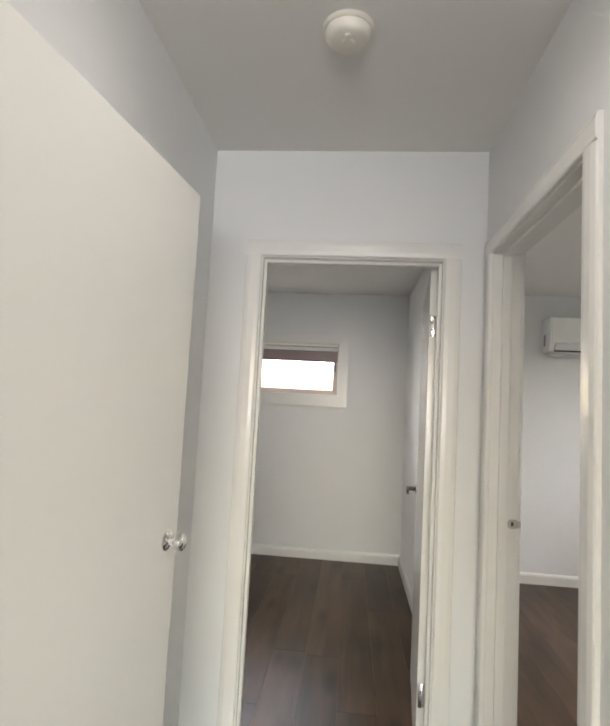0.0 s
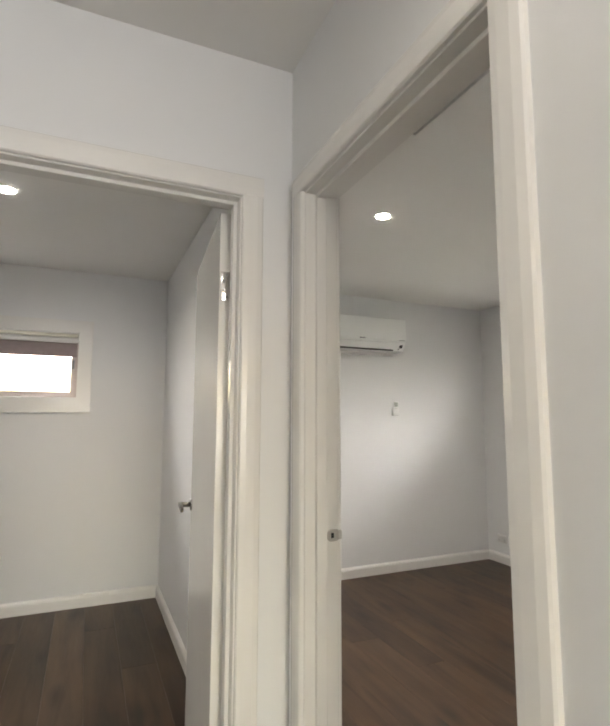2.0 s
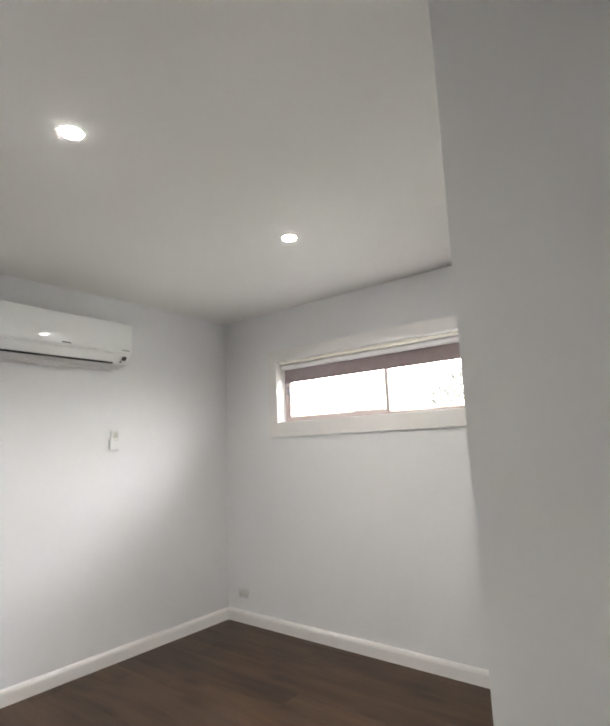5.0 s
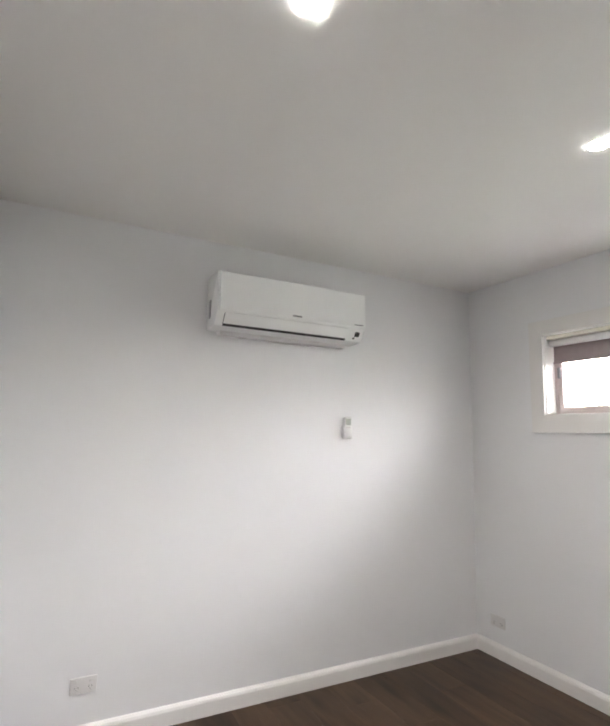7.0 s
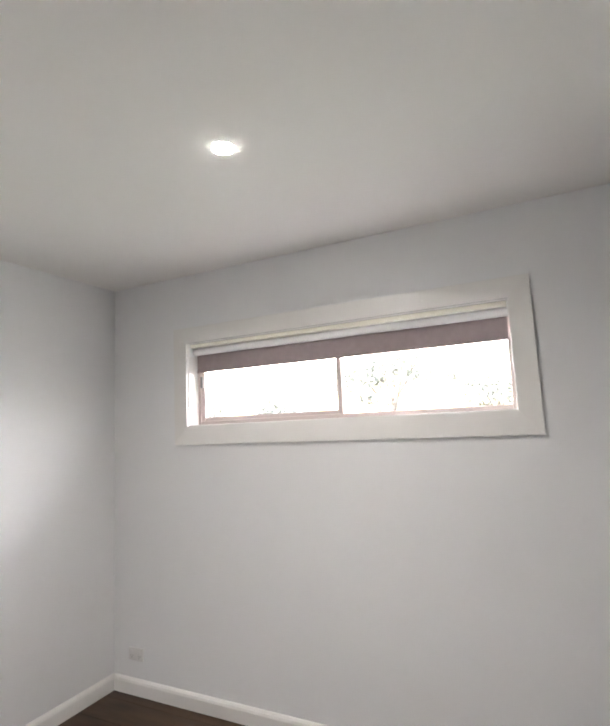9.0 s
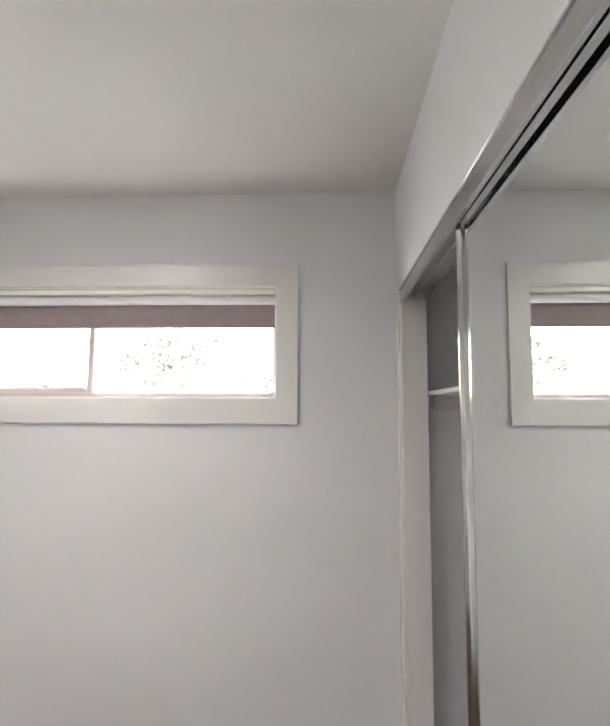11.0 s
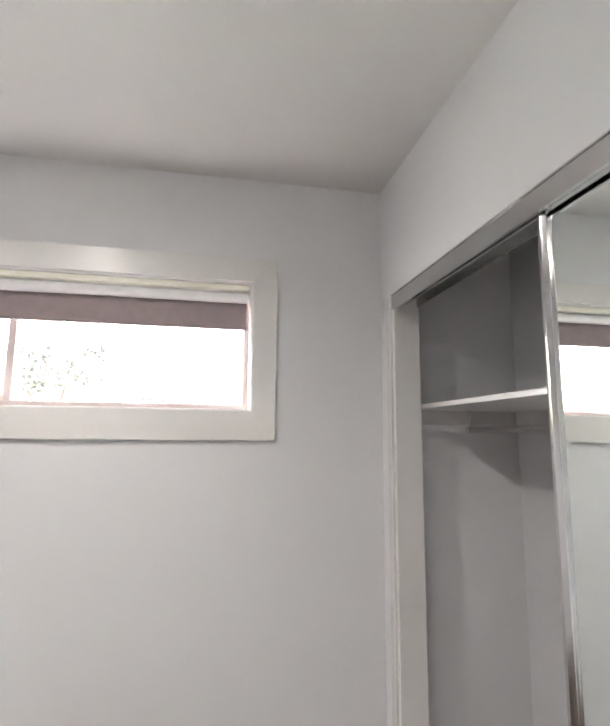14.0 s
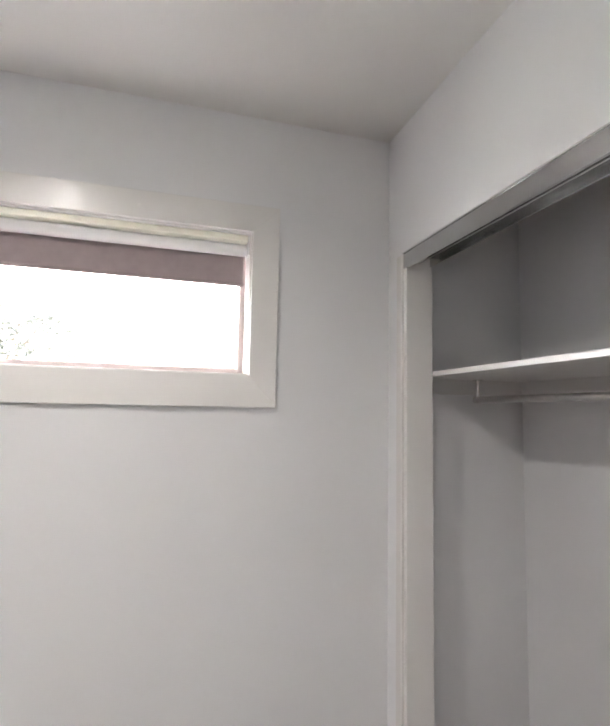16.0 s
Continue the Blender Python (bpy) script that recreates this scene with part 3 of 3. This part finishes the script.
detector = tagged(new("smoke_detector"), "round cream plastic smoke detector on the hall ceiling", "smoke detector")
detector.location = (0.926, -0.684, H)
part("base", lathe([(0, 0), (0.074, 0), (0.074, -0.008), (0.070, -0.012), (0.066, -0.012), (0, -0.012)], lambda a, b, h: (a, b, h), 40), CREAM, detector, "", True)
part("cover", lathe([(0.066, -0.012), (0.064, -0.026), (0.058, -0.034), (0.046, -0.038), (0.020, -0.040), (0.018, -0.044), (0.012, -0.046), (0, -0.046)], lambda a, b, h: (a, b, h), 40), CREAM, detector, "", True)
part("test_button", lathe([(0, -0.044), (0.009, -0.044), (0.009, -0.050), (0.006, -0.052), (0, -0.052)], lambda a, b, h: (a + 0.0, b - 0.028, h + 0.006), 20), CREAM, detector, "", True)

hatch = tagged(new("ceiling_hatch"), "square white access hatch set in the bedroom ceiling", "hatch", kind="structure")
hatch.location = (1.815, -0.145, H)
part("panel", box((-0.252, -0.252, -0.010), (0.252, 0.252, 0.0), 0.0015), CEIL, hatch)
for lo, hi in (((-0.275, 0.260, -0.013), (0.275, 0.275, 0)), ((-0.275, -0.275, -0.013), (0.275, -0.260, 0)),
               ((0.260, -0.260, -0.013), (0.275, 0.260, 0)), ((-0.275, -0.260, -0.013), (-0.260, 0.260, 0))):
    part("edge_trim", box(lo, hi, 0.001), CEIL, hatch)


# ---- air conditioner ----
AX0, AX1, AZ0, AZ1, AD = 2.655, 3.590, 1.988, 2.292, 0.205
ac = tagged(new("air_conditioner"), "white glossy split-system air conditioner high on the wall", "air conditioner")
ac.location = (AX0, Y3, AZ0)
AW, AH = AX1 - AX0, AZ1 - AZ0


def ac_place(d, z, s):
    return (s, -d, z)


def rounded(corners, n=5):
    """Outline from (depth, height, radius) corners."""
    out = []
    for i, (x, y, r) in enumerate(corners):
        p, a, b = Vector((x, y)), Vector(corners[i - 1][:2]), Vector(corners[(i + 1) % len(corners)][:2])
        if r == 0:
            out.append((x, y))
            continue
        u, v = (a - p).normalized(), (b - p).normalized()
        half = u.angle(v) / 2
        t = r / math.tan(half)
        s, e = p + u * t, p + v * t
        c = p + (u + v).normalized() * (r / math.sin(half))
        a0, a1 = math.atan2(s.y - c.y, s.x - c.x), math.atan2(e.y - c.y, e.x - c.x)
        while a1 - a0 > math.pi:
            a1 -= 2 * math.pi
        while a1 - a0 < -math.pi:
            a1 += 2 * math.pi
        out += [(c.x + r * math.cos(a0 + (a1 - a0) * k / n), c.y + r * math.sin(a0 + (a1 - a0) * k / n)) for k in range(n + 1)]
    return out


body_outline = rounded([(0, 0.012, 0), (0.0, AH, 0), (AD - 0.02, AH, 0.012), (AD - 0.008, 0.085, 0.02), (AD - 0.05, 0.010, 0.02), (0.03, 0.0, 0.01)])
bm = prism(body_outline, 0.0, AW, ac_place)
bmesh.ops.bevel(bm, geom=[e for e in bm.edges if abs(e.verts[0].co.x - e.verts[1].co.x) < 1e-6], offset=0.006, segments=3, affect="EDGES", profile=0.5)
part("body", bm, PLASTIC, ac, "", True)
panel_outline = rounded([(AD - 0.030, AH - 0.004, 0.003), (AD - 0.004, AH - 0.006, 0.008), (AD + 0.004, 0.092, 0.012), (AD - 0.012, 0.080, 0.004)])
part("front_panel", prism(panel_outline, 0.012, AW - 0.004, ac_place), AC_GLOSS, ac, "glossy white front panel", True)
# outlet flap under the panel, with dark gaps at its lower edge and end
flap = prism(rounded([(AD - 0.010, 0.078, 0.003), (AD - 0.001, 0.074, 0.003), (AD - 0.040, 0.016, 0.003), (AD - 0.048, 0.020, 0.003)]), 0.045, AW - 0.125, ac_place)
part("outlet_flap", flap, PLASTIC, ac, "closed white outlet flap", True)
part("outlet_slot", prism([(AD - 0.040, 0.0160), (AD - 0.0375, 0.0195), (AD - 0.0440, 0.0100), (AD - 0.0470, 0.0075), (AD - 0.052, 0.012)], 0.043, AW - 0.123, ac_place), DARK, ac, "dark air slot")
part("end_gap", prism([(AD - 0.005, 0.070), (AD - 0.002, 0.073), (AD - 0.038, 0.018), (AD - 0.042, 0.016)], 0.0405, 0.0435, ac_place), DARK, ac)
part("receiver_window", prism([(AD - 0.012, 0.058), (AD - 0.008, 0.060), (AD - 0.0225, 0.036), (AD - 0.027, 0.034)], AW - 0.068, AW - 0.036, ac_place), DARK, ac, "black receiver window")
part("indicator", prism([(AD - 0.029, 0.026), (AD - 0.0255, 0.028), (AD - 0.030, 0.0205), (AD - 0.034, 0.019)], AW - 0.078, AW - 0.064, ac_place), DARK, ac)
part("badge", prism([(AD + 0.0005, 0.1075), (AD + 0.0040, 0.1075), (AD + 0.0050, 0.0985), (AD + 0.001, 0.0985)], AW / 2 - 0.028, AW / 2 + 0.028, ac_place), GREY, ac, "small grey badge")
part("model_print", prism([(AD + 0.0010, 0.1040), (AD + 0.0048, 0.1040), (AD + 0.0052, 0.0985), (AD + 0.0012, 0.0985)], AW - 0.080, AW - 0.022, ac_place), GREY, ac)
part("side_grip", box((-0.004, -0.085, 0.06), (0.002, -0.055, 0.16), 0.0015), GREY, ac)
part("wall_bracket", box((0.06, -0.06, -0.022), (AW - 0.06, -0.004, 0.004), 0.006, 2), SWITCH, ac)

# ---- remote control in its wall holder ----
rc = tagged(new("remote_control"), "white air-conditioner remote resting in a wall holder", "remote control")
rc.location = (3.584, Y3, 1.474)
part("holder", box((-0.034, -0.026, -0.065), (0.034, 0.0, 0.012), 0.006, 2), PLASTIC, rc, "white wall holder", True)
handset = part("handset", box((-0.026, -0.024, -0.058), (0.026, -0.006, 0.068), 0.007, 3), PLASTIC, rc, "", True)
handset.location = (0, -0.004, 0)
part("display", box((-0.019, -0.0255, 0.018), (0.019, -0.0235, 0.058), 0.001), SCREEN, handset, "grey display")
for k in range(2):
    part("button", box((-0.016 + 0.018 * k, -0.0262, -0.002), (-0.002 + 0.018 * k, -0.0235, 0.008), 0.001), SWITCH, handset)


# ---- power outlets ----
def outlet(matrix, label):
    """A double outlet; its own x runs along the wall and -y points into the room."""
    ob = tagged(new("power_outlet"), label, "power outlet", group="wall outlets")
    part("plate", box((-0.0575, -0.009, -0.036), (0.0575, 0.0, 0.036), 0.003, 2), SWITCH, ob, "", True)
    for s in (-1, 1):
        part("switch", box((s * 0.030 - 0.006, -0.0125, 0.013), (s * 0.030 + 0.006, -0.0088, 0.026), 0.001), SWITCH, ob)
        bm = bmesh.new()
        for dx, dz, a in ((-0.007, 0.0, 30), (0.007, 0.0, -30), (0.0, -0.012, 0)):
            r = bmesh.ops.create_cube(bm, size=1.0, matrix=Matrix.Translation((s * 0.030 + dx, -0.0092, -0.006 + dz)) @ Matrix.Rotation(radians(a), 4, "Y") @ Matrix.Diagonal((0.002, 0.0012, 0.008, 1)))
        part("socket_slots", bm, DARK, ob, "dark socket slots")
    ob.matrix_world = matrix
    return ob


outlet(pose(2.16, Y3, 0.262), "white double power outlet low on the wall")
outlet(pose(XW, 2.36, 0.228, rz=-90), "white double power outlet low on the wall near a corner")

# ---- wardrobe ----
wx0, wx1, wz = WD
structure("trim_wardrobe_jamb", box((wx1 - 0.018, YB - 0.102, 0.0), (wx1, YB + 0.002, wz - 0.0), 0.0015), TRIM, "cream painted wardrobe jamb")
structure("trim_wardrobe_jamb_far", box((wx0, YB - 0.102, 0.0), (wx0 + 0.018, YB + 0.002, wz), 0.0015), TRIM, "cream painted wardrobe jamb")
structure("trim_wardrobe_side", prism([(0, 0), (0.012, 0), (0.014, 0.003), (0.014, 0.036), (0.012, 0.040), (0, 0.040)], 0.0, wz + 0.0, lambda d, w, s: (wx1 - 0.004 + w, YB + d, s)), TRIM, "narrow cream painted trim beside the wardrobe")

track = tagged(new("wardrobe_track"), "bright aluminium two-channel sliding door track under the wardrobe head", "door track")
track.location = ((wx0 + wx1) / 2, YB, wz)
off = -Vector(track.location)


def tracked(lo, hi, bevel=0.0008):
    bm = box(lo, hi, bevel)
    bmesh.ops.translate(bm, verts=bm.verts, vec=off)
    return bm


part("fascia", tracked((wx0 + 0.018, YB - 0.004, wz - 0.050), (wx1 - 0.004, YB + 0.006, wz + 0.004)), ALU, track, "bright aluminium fascia")
part("lip", tracked((wx0 + 0.018, YB - 0.006, wz + 0.004), (wx1 - 0.002, YB + 0.010, wz + 0.008)), ALU, track)
part("top_plate", tracked((wx0 + 0.018, YB - 0.098, wz - 0.004), (wx1 - 0.018, YB - 0.004, wz)), ALU, track)
for y, h in ((-0.048, 0.030), (-0.094, 0.038)):
    part("rail", tracked((wx0 + 0.018, YB + y - 0.0025, wz - h), (wx1 - 0.018, YB + y + 0.0025, wz - 0.004)), ALU, track)
part("bottom_guide", tracked((wx0 + 0.018, YB - 0.095, 0.0), (wx1 - 0.018, YB - 0.005, 0.008)), ALU, track)


def mirror_door(x0, x1, y, label):
    d = tagged(new("mirror_door"), label, "wardrobe door", group="sliding wardrobe doors")
    d.location = ((x0 + x1) / 2, y, 0.008)
    o = -Vector(d.location)
    z0, z1 = 0.012, wz - 0.030

    def bx(lo, hi, bevel=0.0015, seg=2):
        bm = box(lo, hi, bevel, seg)
        bmesh.ops.translate(bm, verts=bm.verts, vec=o)
        return bm
    for xa, s in ((x0, 1), (x1, -1)):
        # stile: rounded bead outside, flat lip onto the glass
        outline = rounded([(0, -0.014, 0.004), (0.024, -0.014, 0.004), (0.026, 0.006, 0.003), (0.014, 0.014, 0.006), (0.0, 0.012, 0.006)], 4)
        bm = prism(outline, z0, z1, lambda u, v, h: (xa + s * u, y + v, h))
        bmesh.ops.translate(bm, verts=bm.verts, vec=o)
        part("stile", bm, ALU, d, "polished aluminium stile", True)
    part("top_rail", bx((x0 + 0.026, y - 0.012, z1 - 0.014), (x1 - 0.026, y + 0.008, z1)), ALU, d)
    part("bottom_rail", bx((x0 + 0.026, y - 0.012, z0), (x1 - 0.026, y + 0.008, z0 + 0.045)), ALU, d)
    part("mirror", bx((x0 + 0.025, y - 0.006, z0 + 0.043), (x1 - 0.025, y + 0.0, z1 - 0.012), 0), MIRROR, d, "silvered mirror panel")
    part("finger_pull", bx((x1 - 0.004, y - 0.008, 0.72), (x1 + 0.002, y + 0.006, 0.95), 0.001), GREY, d, "grey recessed finger pull")
    return d


mirror_door(wx0 + 0.02, 3.700, YB - 0.021, "tall framed mirror sliding door, pushed aside over the other")
mirror_door(wx0 + 0.02, 3.680, YB - 0.068, "tall framed mirror sliding door behind the front one")

shelf = tagged(new("wardrobe_shelf"), "white melamine shelf across the wardrobe", "shelf")
shelf.location = (3.5, YB - 0.3, 1.611)
part("board", box((2.57 - 3.5, YS + 0.0 - (YB - 0.3), -0.017), (XW - 3.5, -0.095 + 0.3 - 0.02, 0.0), 0.001), MELAMINE, shelf)
part("cleat", box((XW - 0.018 - 3.5, YS - (YB - 0.3), -0.075), (XW - 3.5, 0.15, -0.017), 0.001), MELAMINE, shelf)
part("back_cleat", box((2.57 - 3.5, YS - (YB - 0.3), -0.075), (XW - 0.018 - 3.5, YS + 0.018 - (YB - 0.3), -0.017), 0.001), MELAMINE, shelf)

rod = tagged(new("hanging_rod"), "chrome hanging rod on brackets under the wardrobe shelf", "clothes rail")
RX1, RY, RZ = XW - 0.035, -0.785, 1.518
rod.location = (3.5, RY, RZ)
part("tube", cyl((2.62 - 3.5, 0, 0), (RX1 - 3.5, 0, 0), 0.0125, bevel=0.002), STEEL, rod, "", True)
for x in (2.70, 3.50, RX1 - 0.012):
    bm = bmesh.new()
    add_cyl(bm, (x - 3.5, 0, 0.006), (x - 3.5, 0, 0.076), 0.006, seg=12)
    add_cyl(bm, (x - 3.5 - 0.011, 0, 0), (x - 3.5 + 0.011, 0, 0), 0.0150, seg=20)
    add_cyl(bm, (x - 3.5, 0, 0.0725), (x - 3.5, 0, 0.0762), 0.017, seg=16)
    part("rod_bracket", bm, CHROME, rod, "chrome drop bracket", True)


# ---- outside: trees seen through the bedroom window ----
def tree(x, y, height, spread, seed, label):
    rnd = random.Random(seed)
    ob = tagged(new("tree"), label, "tree", group="trees beyond the window")
    ob.location = (x, y, -0.30)
    tb = bmesh.new()
    add_cyl(tb, (0, 0, 0), (0.15, 0.05, height * 0.55), 0.16, 0.08, 10)
    tips = []
    for k in range(9):
        a = k * 2.4 + rnd.random()
        h0 = height * (0.25 + 0.035 * k)
        tip = Vector((math.cos(a) * spread * rnd.uniform(0.35, 0.75), math.sin(a) * spread * rnd.uniform(0.35, 0.75), height * rnd.uniform(0.55, 0.92)))
        add_cyl(tb, (0.15 * h0 / height, 0.0, h0), tip, 0.06, 0.015, 6)
        tips.append(tip)
    part("trunk", tb, BARK, ob, "", True)
    verts, faces = [], []
    for tip in tips:
        for c in range(6):
            cc = tip + Vector((rnd.gauss(0, spread * 0.2), rnd.gauss(0, spread * 0.2), rnd.gauss(0, height * 0.07)))
            for k in range(60):
                p = cc + Vector((rnd.gauss(0, 0.22), rnd.gauss(0, 0.22), rnd.gauss(0, 0.16)))
                d = Vector((rnd.gauss(0, 1), rnd.gauss(0, 1), rnd.gauss(-0.6, 0.8))).normalized() * rnd.uniform(0.13, 0.22)
                w = d.cross(Vector((rnd.gauss(0, 1), rnd.gauss(0, 1), rnd.gauss(0, 1)))).normalized() * 0.045
                i = len(verts)
                verts += [p, p + d * 0.5 + w, p + d, p + d * 0.5 - w]
                faces.append((i, i + 1, i + 2, i + 3))
    me = bpy.data.meshes.new("crown")
    me.from_pydata(verts, [], faces)
    me.materials.append(LEAVES)
    cr = new("crown", me)
    cr.parent = ob
    return ob


tree(22.0, 16.5, 3.9, 2.2, 1, "grey-green gum tree with an open crown")
tree(21.0, 10.2, 3.6, 1.6, 2, "low grey-green gum tree")
tree(19.0, 4.9, 4.9, 1.9, 3, "grey-green gum tree with an open crown")
tree(24.0, 1.6, 3.7, 2.0, 4, "low grey-green gum tree")
tree(23.0, -2.5, 3.6, 1.7, 5, "low grey-green gum tree")

# ---- floor planks ----
PW, GAP = 0.19, 0.0005
rnd = random.Random(7)


def plank(x0, x1, y0, y1):
    c = 0.0007
    x0, x1, y0, y1 = x0 + GAP / 2, x1 - GAP / 2, y0 + GAP / 2, y1 - GAP / 2
    v = [(x0, y0, -0.013), (x1, y0, -0.013), (x1, y1, -0.013), (x0, y1, -0.013),
         (x0, y0, -c), (x1, y0, -c), (x1, y1, -c), (x0, y1, -c),
         (x0 + c, y0 + c, 0), (x1 - c, y0 + c, 0), (x1 - c, y1 - c, 0), (x0 + c, y1 - c, 0)]
    f = [(8, 9, 10, 11)]
    for i in range(4):
        j = (i + 1) % 4
        f += [(i, j, 4 + j, 4 + i), (4 + i, 4 + j, 8 + j, 8 + i)]
    me = bpy.data.meshes.new("plank")
    me.from_pydata(v, [], f)
    me.materials.append(OAK)
    ob = new("plank", me)
    ob.parent = floor
    return ob


x = -1.30
while x < XW - 1e-6:
    xb = min(x + PW, XW)
    ya = -6.0 if xb <= 3.6 else YS
    y = ya - rnd.uniform(0.1, 1.6)
    while y < Y2:
        yb = y + 1.8
        if yb > ya:
            plank(x, xb, max(y, ya), min(yb, Y2))
        y = yb
    x = xb
